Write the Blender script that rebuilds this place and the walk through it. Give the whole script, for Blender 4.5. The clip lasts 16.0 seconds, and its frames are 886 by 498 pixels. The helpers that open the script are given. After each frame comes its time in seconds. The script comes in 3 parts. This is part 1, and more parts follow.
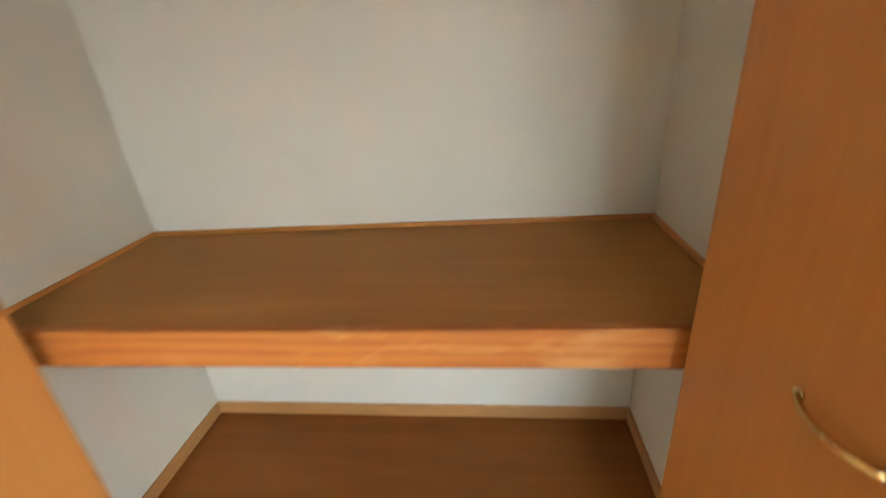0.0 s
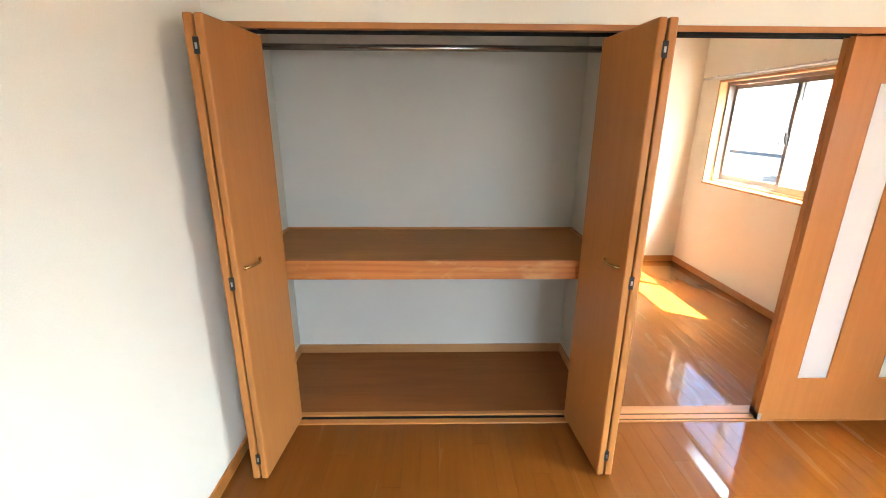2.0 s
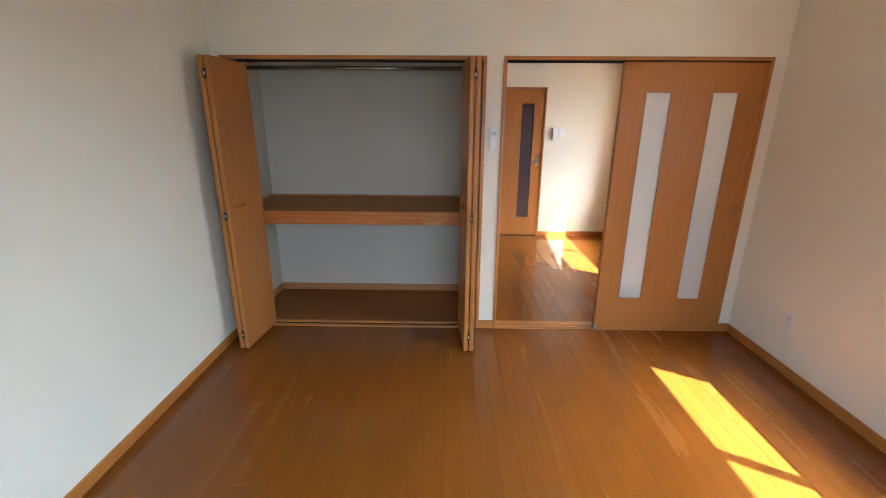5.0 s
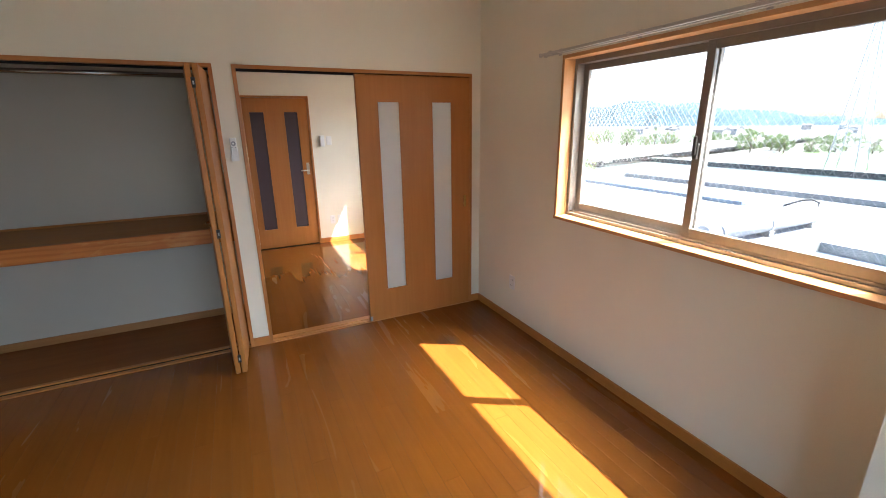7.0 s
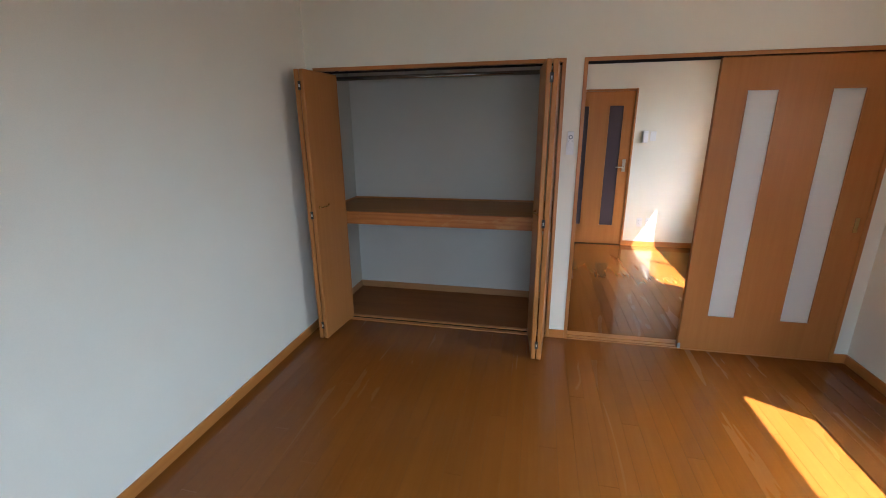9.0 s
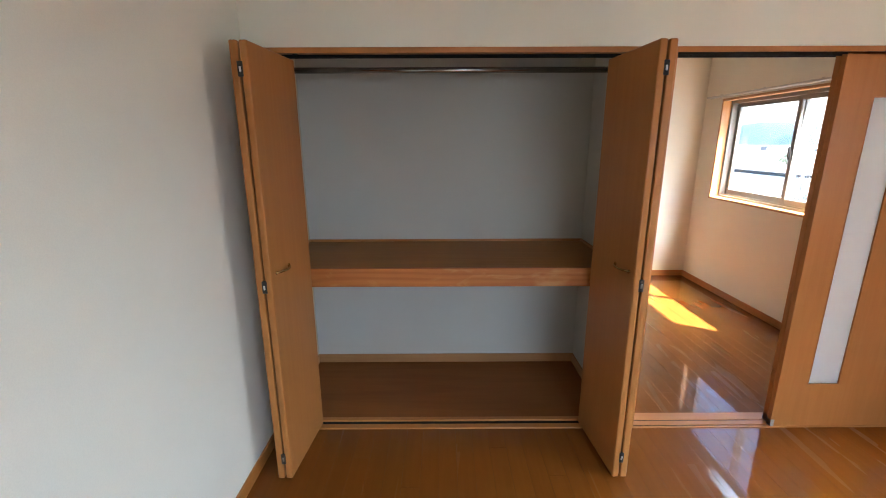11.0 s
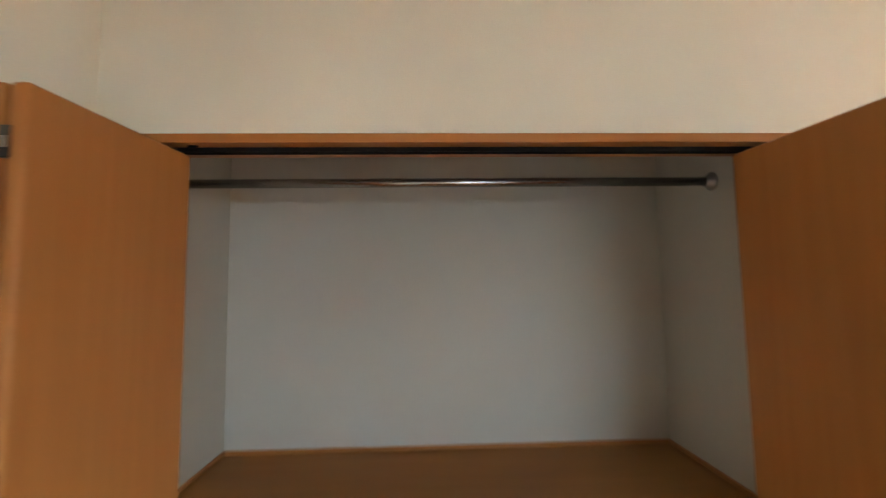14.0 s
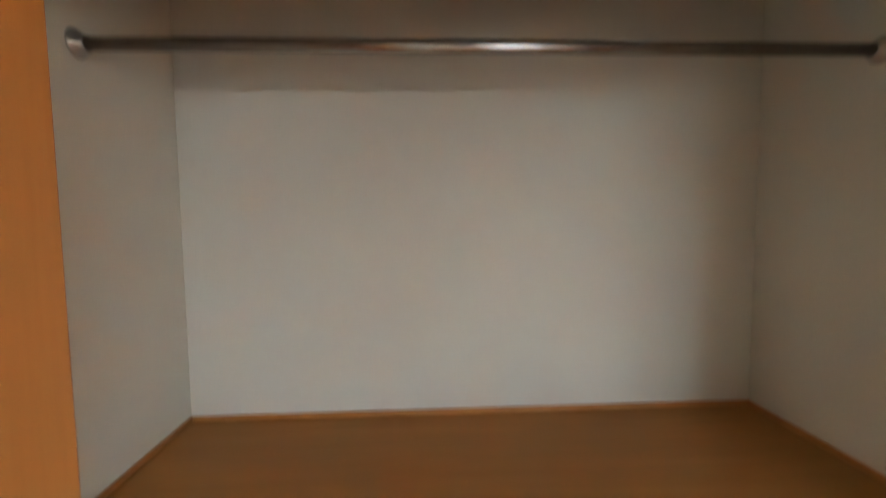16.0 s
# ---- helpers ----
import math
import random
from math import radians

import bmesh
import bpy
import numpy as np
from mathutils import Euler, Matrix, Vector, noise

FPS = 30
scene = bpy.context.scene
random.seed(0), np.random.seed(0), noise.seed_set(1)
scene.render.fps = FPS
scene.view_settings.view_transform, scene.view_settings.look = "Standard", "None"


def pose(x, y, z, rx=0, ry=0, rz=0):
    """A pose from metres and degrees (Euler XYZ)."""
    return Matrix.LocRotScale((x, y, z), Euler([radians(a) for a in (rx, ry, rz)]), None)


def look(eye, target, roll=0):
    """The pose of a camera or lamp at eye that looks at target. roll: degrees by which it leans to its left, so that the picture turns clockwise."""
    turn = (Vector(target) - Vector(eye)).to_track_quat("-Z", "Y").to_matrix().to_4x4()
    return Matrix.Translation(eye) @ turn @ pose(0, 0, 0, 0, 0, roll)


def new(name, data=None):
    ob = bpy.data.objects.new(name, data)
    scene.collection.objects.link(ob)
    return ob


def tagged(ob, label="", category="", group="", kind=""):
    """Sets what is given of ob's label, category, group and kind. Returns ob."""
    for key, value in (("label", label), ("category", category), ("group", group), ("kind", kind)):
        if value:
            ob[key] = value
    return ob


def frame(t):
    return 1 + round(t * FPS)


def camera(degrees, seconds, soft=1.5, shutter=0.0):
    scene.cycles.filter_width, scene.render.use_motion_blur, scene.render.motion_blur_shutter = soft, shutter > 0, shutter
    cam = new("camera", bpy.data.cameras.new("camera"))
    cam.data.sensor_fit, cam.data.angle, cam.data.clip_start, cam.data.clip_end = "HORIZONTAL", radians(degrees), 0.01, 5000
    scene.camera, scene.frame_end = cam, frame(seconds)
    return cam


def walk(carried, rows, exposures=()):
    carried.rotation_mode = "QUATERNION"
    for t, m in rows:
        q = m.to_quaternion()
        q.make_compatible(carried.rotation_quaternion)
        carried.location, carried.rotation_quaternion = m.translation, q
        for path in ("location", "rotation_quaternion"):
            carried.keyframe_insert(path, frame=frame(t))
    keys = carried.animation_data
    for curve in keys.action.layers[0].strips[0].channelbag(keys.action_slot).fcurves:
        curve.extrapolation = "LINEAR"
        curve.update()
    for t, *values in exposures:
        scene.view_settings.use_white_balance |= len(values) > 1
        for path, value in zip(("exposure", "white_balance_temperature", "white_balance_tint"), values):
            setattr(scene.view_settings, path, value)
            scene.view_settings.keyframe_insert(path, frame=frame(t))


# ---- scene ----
cam = camera(92.3, 16.0, soft=0.95, shutter=0.5)
PATH = [
    (0, (1.418, -0.702, 1.488), (1.18, 1.113, 0.682), -4.7),
    (0.5, (1.202, -1.1, 1.526), (0.985, 0.677, 0.634), -1.5),
    (1, (1.186, -1.522, 1.596), (0.954, 0.317, 0.847), -1.6),
    (1.5, (1.088, -1.866, 1.647), (1.061, 0.058, 1.101), -2.6),
    (2, (1.051, -2.021, 1.643), (1.09, -0.108, 1.061), 0.3),
    (2.5, (1.057, -2.056, 1.647), (1.094, -0.135, 1.093), -0.7),
    (3, (1.079, -2.118, 1.65), (1.106, -0.209, 1.054), 0.4),
    (3.5, (1.25, -2.447, 1.639), (1.199, -0.517, 1.119), 0.5),
    (5.8, (1.839, -3.264, 1.629), (1.87, -1.361, 1.014), 0.0),
    (6, (1.862, -3.282, 1.623), (2.069, -1.38, 1.042), 0.3),
    (6.5, (1.954, -3.311, 1.629), (2.575, -1.493, 1.07), 0.1),
    (7, (2.018, -3.323, 1.631), (2.842, -1.588, 1.072), -0.9),
    (7.5, (1.969, -3.286, 1.633), (2.499, -1.438, 1.082), -1.2),
    (8, (1.859, -3.232, 1.624), (1.746, -1.312, 1.076), -0.9),
    (8.5, (1.815, -3.211, 1.623), (1.397, -1.337, 1.064), -0.6),
    (9, (1.804, -3.153, 1.628), (1.392, -1.279, 1.064), -0.6),
    (9.5, (1.674, -2.966, 1.607), (1.46, -1.036, 1.125), 1.8),
    (10, (1.388, -2.584, 1.621), (1.233, -0.663, 1.084), 1.0),
    (10.2, (1.258, -2.419, 1.599), (1.139, -0.479, 1.129), 0.6),
    (12.3, (0.92, -2.051, 1.637), (0.988, -0.123, 1.109), 0.3),
    (12.5, (0.926, -2.043, 1.639), (0.979, -0.115, 1.11), 0.3),
    (13, (0.907, -1.959, 1.63), (0.95, -0.03, 1.102), 0.0),
    (13.5, (0.944, -1.565, 1.608), (0.961, 0.426, 1.417), -0.2),
    (14, (0.931, -1.114, 1.637), (1.006, 0.878, 1.799), -0.8),
    (14.5, (0.948, -0.723, 1.692), (0.949, 1.259, 1.966), 1.5),
    (15, (0.932, -0.646, 1.696), (0.93, 1.338, 1.957), 1.6),
    (15.5, (0.912, -0.642, 1.716), (0.939, 1.349, 1.909), 0.1),
    (16, (0.847, -0.642, 1.595), (0.937, 1.351, 1.453), -0.6),
]
EXPOSURES = [
    (0.0, 5.22, 6660, 5.5), (0.5, 5.47, 6510, 3.5), (1.0, 5.35, 6410, 5.5), (1.5, 5.27, 6360, 6.5), (2.0, 4.89, 6030, 8.0),
    (3.0, 4.36, 5980, 9.0), (3.6, 3.94, 5830, 9.0), (6.0, 3.58, 5780, 10.0), (7.0, 3.21, 5930, 10.0), (7.5, 2.84, 5830, 9.0),
    (8.0, 2.69, 5780, 8.0), (8.5, 2.88, 5480, 9.2), (9.0, 3.16, 5480, 9.2), (10.0, 3.74, 5560, 9.2), (12.5, 3.83, 5730, 10.2),
    (13.0, 3.85, 5780, 10.2), (13.5, 4.01, 5930, 7.5), (14.5, 4.36, 6330, 8.5), (15.0, 4.49, 6530, 8.5), (15.5, 4.54, 6430, 8.5),
    (16.0, 4.69, 6430, 9.5),
]
walk(cam, [(t, look(eye, target, roll)) for t, eye, target, roll in PATH], EXPOSURES)

# ---- world and sun ----
SUN_AZ, SUN_EL = -31.0, 58.3   # degrees from +x towards +y, and above the horizon
world = bpy.data.worlds.new("world")
scene.world = world
world.use_nodes = True
wn = world.node_tree
sky = wn.nodes.new("ShaderNodeTexSky")
sky.sky_type, sky.sun_disc = "NISHITA", False
sky.sun_elevation, sky.sun_rotation = radians(SUN_EL), radians(90 - SUN_AZ)
sky.air_density, sky.dust_density = 1.0, 3.0
wn.links.new(sky.outputs[0], wn.nodes["Background"].inputs["Color"])
wn.nodes["Background"].inputs["Strength"].default_value = 0.095
sun = new("sun", bpy.data.lights.new("sun", "SUN"))
sun.data.energy, sun.data.angle, sun.data.color = 5.0, radians(0.55), (1.0, 0.965, 0.91)
to_sun = Vector((math.cos(radians(SUN_EL)) * math.cos(radians(SUN_AZ)), math.cos(radians(SUN_EL)) * math.sin(radians(SUN_AZ)), math.sin(radians(SUN_EL))))
sun.matrix_world = look(to_sun * 60, (0, 0, 0))

# fill lamp at an assumed, unseen south window, tilted down to grade the walls
south_fill = new("south_fill_lamp", bpy.data.lights.new("south_fill_lamp", "AREA"))
south_fill.data.shape, south_fill.data.size, south_fill.data.size_y = "RECTANGLE", 1.75, 0.5
south_fill.data.energy, south_fill.data.color = 3.3, (0.61, 0.80, 1.0)
south_fill.data.spread = radians(120)
south_fill.matrix_world = look((2.28, -3.98, 1.72), (1.78, -2.98, 0.28))
# sky light falling in under the heads of the two east windows
for y in (-1.93, 1.68):
    east = new("east_daylight", bpy.data.lights.new("east_daylight", "AREA"))
    east.data.shape, east.data.size, east.data.size_y = "RECTANGLE", 1.65, 0.1
    east.data.energy, east.data.color = 1.2, (0.70, 0.86, 1.0)
    east.data.spread = radians(84)
    east.matrix_world = look((3.985, y, 1.96), (2.985, y, 1.09))

# ---- materials ----
def mat(name, rough=0.5, metal=0.0, spec=0.5):
    m = bpy.data.materials.new(name)
    m.use_nodes = True
    b = m.node_tree.nodes["Principled BSDF"]
    b.inputs["Roughness"].default_value = rough
    b.inputs["Metallic"].default_value = metal
    b.inputs["Specular IOR Level"].default_value = spec
    return m, m.node_tree, b


def node(nt, kind, **values):
    n = nt.nodes.new(kind)
    for key, value in values.items():
        n.inputs[key].default_value = value
    return n


def coords(nt, scale):
    tc = nt.nodes.new("ShaderNodeTexCoord")
    mp = node(nt, "ShaderNodeMapping", Scale=scale)
    nt.links.new(tc.outputs["Object"], mp.inputs["Vector"])
    return mp.outputs["Vector"]


def ramp(nt, fac, stops):
    r = nt.nodes.new("ShaderNodeValToRGB")
    while len(r.color_ramp.elements) < len(stops):
        r.color_ramp.elements.new(0.5)
    for e, (p, c) in zip(r.color_ramp.elements, stops):
        e.position, e.color = p, (*c, 1)
    nt.links.new(fac, r.inputs["Fac"])
    return r.outputs["Color"]


def bump(nt, b, height, strength, dist=0.002):
    n = node(nt, "ShaderNodeBump", Strength=strength, Distance=dist)
    nt.links.new(height, n.inputs["Height"])
    nt.links.new(n.outputs["Normal"], b.inputs["Normal"])


def mixed(nt, a, c, fac, mode="MIX"):
    m = nt.nodes.new("ShaderNodeMixRGB")
    m.blend_type = mode
    for value, k in ((fac, "Fac"), (a, "Color1"), (c, "Color2")):
        if isinstance(value, bpy.types.NodeSocket):
            nt.links.new(value, m.inputs[k])
        else:
            m.inputs[k].default_value = value if k == "Fac" else (*value, 1)
    return m.outputs["Color"]


def wood(name, dark, light, along, rough=0.4, fine=1.0, figure=0.5, coat=0.0, per_piece=0.0, rings=0.0, spec=0.5, patch=None):
    """Wood with its grain along an axis (0, 1 or 2)."""
    m, nt, b = mat(name, rough, spec=spec)
    grain = [45.0 * fine] * 3
    grain[along] = 1.6
    broad = [5.0] * 3
    broad[along] = 0.7
    vec, vec2 = coords(nt, grain), coords(nt, broad)
    if per_piece:
        info = nt.nodes.new("ShaderNodeObjectInfo")
        sc = node(nt, "ShaderNodeVectorMath")
        sc.operation = "SCALE"
        comb = nt.nodes.new("ShaderNodeCombineXYZ")
        for k in range(3):
            nt.links.new(info.outputs["Random"], comb.inputs[k])
        nt.links.new(comb.outputs[0], sc.inputs[0])
        sc.inputs["Scale"].default_value = 60.0
        moved = []
        for v in (vec, vec2):
            add = nt.nodes.new("ShaderNodeVectorMath")
            nt.links.new(v, add.inputs[0])
            nt.links.new(sc.outputs[0], add.inputs[1])
            moved.append(add.outputs[0])
        vec, vec2 = moved
    n1 = node(nt, "ShaderNodeTexNoise", Scale=1.0, Detail=6.0, Roughness=0.62)
    n2 = node(nt, "ShaderNodeTexNoise", Scale=1.0, Detail=3.0, Distortion=1.2)
    nt.links.new(vec, n1.inputs["Vector"])
    nt.links.new(vec2, n2.inputs["Vector"])
    mid = [(d + l) / 2 for d, l in zip(dark, light)]
    c1 = ramp(nt, n1.outputs["Fac"], [(0.32, dark), (0.5, mid), (0.68, light)])
    c2 = ramp(nt, n2.outputs["Fac"], [(0.3, [0.86] * 3), (0.7, [1.0] * 3)])
    col = mixed(nt, c1, c2, figure, "MULTIPLY")
    if rings:
        wv = node(nt, "ShaderNodeTexWave", Scale=1.0, Distortion=7.0, Detail=3.0)
        wv.inputs["Detail Scale"].default_value = 0.8
        wv.bands_direction = "Z"
        rv = [9.0] * 3
        rv[along] = 1.1
        nt.links.new(coords(nt, rv), wv.inputs["Vector"])
        col = mixed(nt, col, ramp(nt, wv.outputs["Fac"], [(0.15, [0.66, 0.55, 0.45]), (0.6, [1.0] * 3)]), rings, "MULTIPLY")
    if patch:
        wide = [7.0] * 3
        wide[along] = 2.3
        n4 = node(nt, "ShaderNodeTexNoise", Scale=1.0, Detail=4.0, Distortion=2.0)
        nt.links.new(coords(nt, wide), n4.inputs["Vector"])
        col = mixed(nt, col, patch, ramp(nt, n4.outputs["Fac"], [(0.52, [0.0] * 3), (0.66, [0.55] * 3)]))
    if per_piece:
        hsv = node(nt, "ShaderNodeHueSaturation")
        mr = node(nt, "ShaderNodeMapRange")
        mr.inputs["To Min"].default_value, mr.inputs["To Max"].default_value = 1 - per_piece, 1 + per_piece
        nt.links.new(info.outputs["Random"], mr.inputs["Value"])
        nt.links.new(mr.outputs[0], hsv.inputs["Value"])
        nt.links.new(col, hsv.inputs["Color"])
        col = hsv.outputs["Color"]
    nt.links.new(col, b.inputs["Base Color"])
    rr = node(nt, "ShaderNodeMapRange")
    rr.inputs["To Min"].default_value, rr.inputs["To Max"].default_value = rough * 0.8, rough * 1.25
    nt.links.new(n2.outputs["Fac"], rr.inputs["Value"])
    nt.links.new(rr.outputs[0], b.inputs["Roughness"])
    b.inputs["Coat Weight"].default_value = coat
    b.inputs["Coat Roughness"].default_value = 0.035
    bump(nt, b, n1.outputs["Fac"], 0.06, 0.001)
    return m


def plaster(name, base, rough=0.85, size=260.0, strength=0.25):
    """Vinyl wallpaper with a fine woven relief."""
    m, nt, b = mat(name, rough, spec=0.25)
    v = coords(nt, (1, 1, 1))
    n1 = node(nt, "ShaderNodeTexNoise", Scale=size, Detail=3.0)
    n2 = node(nt, "ShaderNodeTexNoise", Scale=1.7, Detail=4.0)
    n3 = node(nt, "ShaderNodeTexVoronoi", Scale=size * 0.7)
    for n in (n1, n2, n3):
        nt.links.new(v, n.inputs["Vector"])
    low = [c * 0.955 for c in base]
    c = ramp(nt, n2.outputs["Fac"], [(0.3, low), (0.7, base)])
    g = ramp(nt, n1.outputs["Fac"], [(0.35, [0.965] * 3), (0.6, [1.0] * 3)])
    nt.links.new(mixed(nt, c, g, 1.0, "MULTIPLY"), b.inputs["Base Color"])
    bump(nt, b, mixed(nt, n1.outputs["Fac"], n3.outputs["Distance"], 0.5), strength, 0.0015)
    return m


def plain(name, base, rough=0.5, metal=0.0, grain=90.0, amount=0.08, spec=0.5):
    """A near-uniform surface with faint mottling and wear."""
    m, nt, b = mat(name, rough, metal, spec)
    v = coords(nt, (1, 1, 1))
    n1 = node(nt, "ShaderNodeTexNoise", Scale=grain, Detail=4.0)
    nt.links.new(v, n1.inputs["Vector"])
    nt.links.new(ramp(nt, n1.outputs["Fac"], [(0.3, [c * (1 - amount) for c in base]), (0.7, base)]), b.inputs["Base Color"])
    mr = node(nt, "ShaderNodeMapRange")
    mr.inputs["To Min"].default_value, mr.inputs["To Max"].default_value = rough * 0.85, min(1, rough * 1.2)
    nt.links.new(n1.outputs["Fac"], mr.inputs["Value"])
    nt.links.new(mr.outputs[0], b.inputs["Roughness"])
    return m


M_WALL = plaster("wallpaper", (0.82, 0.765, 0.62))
# room wallpaper again, with the closet's shade put into the base colour
M_WALL_SHADED = plaster("wallpaper_shaded", (0.58, 0.533, 0.445))
M_CEIL = plaster("ceiling_paper", (0.82, 0.78, 0.67), size=120)
M_DOOR = wood("door_laminate", (0.385, 0.148, 0.034), (0.42, 0.168, 0.041), 2, rough=0.38, fine=0.8, figure=0.25, spec=0.22)
M_TRIM_V = wood("trim_upright", (0.415, 0.152, 0.027), (0.46, 0.182, 0.036), 2, rough=0.4)
M_TRIM_X = wood("trim_across", (0.415, 0.152, 0.027), (0.46, 0.182, 0.036), 0, rough=0.4)
M_TRIM_Y = wood("trim_along", (0.415, 0.152, 0.027), (0.46, 0.182, 0.036), 1, rough=0.4)
M_REVEAL_V = wood("reveal_upright", (0.50, 0.245, 0.085), (0.56, 0.285, 0.105), 2, rough=0.4)
M_REVEAL_Y = wood("reveal_along", (0.50, 0.245, 0.085), (0.56, 0.285, 0.105), 1, rough=0.35)
M_BASE_C = wood("closet_trim", (0.38, 0.172, 0.053), (0.44, 0.212, 0.07), 0, rough=0.5)
M_FLOOR = wood("floor_laminate", (0.180, 0.0546, 0.0066), (0.197, 0.0613, 0.0083), 1, rough=0.25, figure=0.7, coat=0.6, per_piece=0.03, spec=0.08)
M_JOINT = plain("floor_joint", (0.12, 0.04, 0.007), 0.7, spec=0.1)
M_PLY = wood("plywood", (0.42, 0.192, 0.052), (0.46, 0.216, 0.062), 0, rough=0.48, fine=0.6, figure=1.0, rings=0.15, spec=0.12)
# darker, redder tone of the plywood, for the closet floor panel
M_PLY_LOW = wood("dark_plywood", (0.245, 0.083, 0.0175), (0.275, 0.099, 0.023), 0, rough=0.48, fine=0.6, figure=1.0, rings=0.22, spec=0.12)
M_SHELF_EDGE = wood("shelf_edge_pine", (0.44, 0.136, 0.025), (0.51, 0.180, 0.039), 0, rough=0.45, fine=0.7, figure=1.0, rings=0.38, spec=0.3, patch=(0.58, 0.29, 0.095))
M_STEEL = plain("chrome", (0.44, 0.41, 0.38), 0.22, 1.0, 30.0, 0.1)
M_FLANGE = plain("satin_flange", (0.36, 0.33, 0.30), 0.34, 1.0, 40.0, 0.15)
M_DARK = plain("dark_channel", (0.01, 0.009, 0.008), 0.8, spec=0.2)
M_HINGE = plain("hinge_steel", (0.05, 0.045, 0.04), 0.4, 0.6)
M_PIN = plain("hinge_pin", (0.7, 0.7, 0.68), 0.3, 1.0)
M_BRASS = plain("brass", (0.62, 0.42, 0.17), 0.25, 1.0)
M_NICKEL = plain("nickel", (0.66, 0.62, 0.52), 0.28, 1.0)
M_SASH = plain("bronze_aluminium", (0.25, 0.22, 0.19), 0.4, 0.35, 60.0, 0.1)
M_RAIL = plain("rail_metal", (0.55, 0.52, 0.47), 0.35, 0.4)
M_PLASTIC = plain("white_plastic", (0.80, 0.79, 0.75), 0.4)
M_GREYP = plain("grey_plastic", (0.30, 0.31, 0.32), 0.45)
M_SMOKE = plain("smoked_glass", (0.075, 0.052, 0.055), 0.5, spec=0.3)


def frosted():
    m, nt, b = mat("frosted_glass", 0.35)
    b.inputs["Base Color"].default_value = (0.86, 0.86, 0.83, 1)
    tr = nt.nodes.new("ShaderNodeBsdfTranslucent")
    tr.inputs["Color"].default_value = (0.95, 0.95, 0.92, 1)
    v = coords(nt, (1, 1, 1))
    n = node(nt, "ShaderNodeTexNoise", Scale=380.0, Detail=2.0)
    nt.links.new(v, n.inputs["Vector"])
    bump(nt, b, n.outputs["Fac"], 0.2, 0.001)
    mx = node(nt, "ShaderNodeMixShader", Fac=0.6)
    nt.links.new(b.outputs[0], mx.inputs[1])
    nt.links.new(tr.outputs[0], mx.inputs[2])
    nt.links.new(mx.outputs[0], nt.nodes["Material Output"].inputs["Surface"])
    return m


def clear():
    m, nt, b = mat("window_glass", 0.0)
    b.inputs["Base Color"].default_value = (0.97, 0.985, 0.98, 1)
    b.inputs["Transmission Weight"].default_value = 1.0
    b.inputs["IOR"].default_value = 1.45
    return m


M_FROST, M_GLASS = frosted(), clear()
M_WIRE = plain("glass_wire", (0.72, 0.72, 0.70), 0.4, 0.6)

# ---- mesh helpers ----
ORIGIN = {}


def box(x0, x1, y0, y1, z0, z1, bevel=0.0, segments=2, turn=None):
    bm = bmesh.new()
    bmesh.ops.create_cube(bm, size=1.0)
    for v in bm.verts:
        v.co = Vector((x0 + (v.co.x + 0.5) * (x1 - x0), y0 + (v.co.y + 0.5) * (y1 - y0), z0 + (v.co.z + 0.5) * (z1 - z0)))
    if bevel:
        bmesh.ops.bevel(bm, geom=bm.edges[:], offset=bevel, segments=segments, affect="EDGES", profile=0.5)
    if turn is not None:
        bmesh.ops.transform(bm, matrix=turn, verts=bm.verts[:])
    return bm


def join(*bms):
    out = bmesh.new()
    for b in bms:
        me = bpy.data.meshes.new("tmp")
        b.to_mesh(me)
        out.from_mesh(me)
        b.free()
        bpy.data.meshes.remove(me)
    return out


def tube(points, radius, sides=10, cap=True):
    bm = bmesh.new()
    pts = [Vector(p) for p in points]
    rings = []
    for i, p in enumerate(pts):
        d = (pts[min(i + 1, len(pts) - 1)] - pts[max(i - 1, 0)]).normalized()
        up = Vector((0, 0, 1)) if abs(d.z) < 0.9 else Vector((1, 0, 0))
        a = d.cross(up).normalized()
        b = a.cross(d)
        r = radius[i] if isinstance(radius, (list, tuple)) else radius
        rings.append([bm.verts.new(p + r * (math.cos(k * math.tau / sides) * a + math.sin(k * math.tau / sides) * b)) for k in range(sides)])
    for r0, r1 in zip(rings, rings[1:]):
        for k in range(sides):
            f = bm.faces.new((r0[k], r0[(k + 1) % sides], r1[(k + 1) % sides], r1[k]))
            f.smooth = True
    if cap:
        bm.faces.new(rings[0])
        bm.faces.new(rings[-1])
    bmesh.ops.recalc_face_normals(bm, faces=bm.faces[:])
    return bm


def thing(name, loc, label="", category="", group="", kind=""):
    ob = new(name)
    ob.empty_display_size = 0.1
    ob.location = loc
    ORIGIN[ob] = Vector(loc)
    return tagged(ob, label, category, group, kind)


def solid(name, bm, material, label="", category="", group="", kind="", loc=(0, 0, 0)):
    """A top-level mesh; bm is in world metres."""
    bmesh.ops.translate(bm, verts=bm.verts[:], vec=-Vector(loc))
    me = bpy.data.meshes.new(name)
    bm.to_mesh(me)
    bm.free()
    me.materials.append(material)
    ob = new(name, me)
    ob.location = loc
    ORIGIN[ob] = Vector(loc)
    return tagged(ob, label, category, group, kind)


def part(name, bm, material, parent, label=""):
    """One mesh under a thing or a part; bm is in world metres."""
    ob = solid(name, bm, material, loc=ORIGIN[parent])
    ob.location = (0, 0, 0)
    ob.parent = parent
    return tagged(ob, label)


def setting(name, bm, material, label):
    return solid(name, bm, material, label, kind="structure", category=name.split("_")[0])


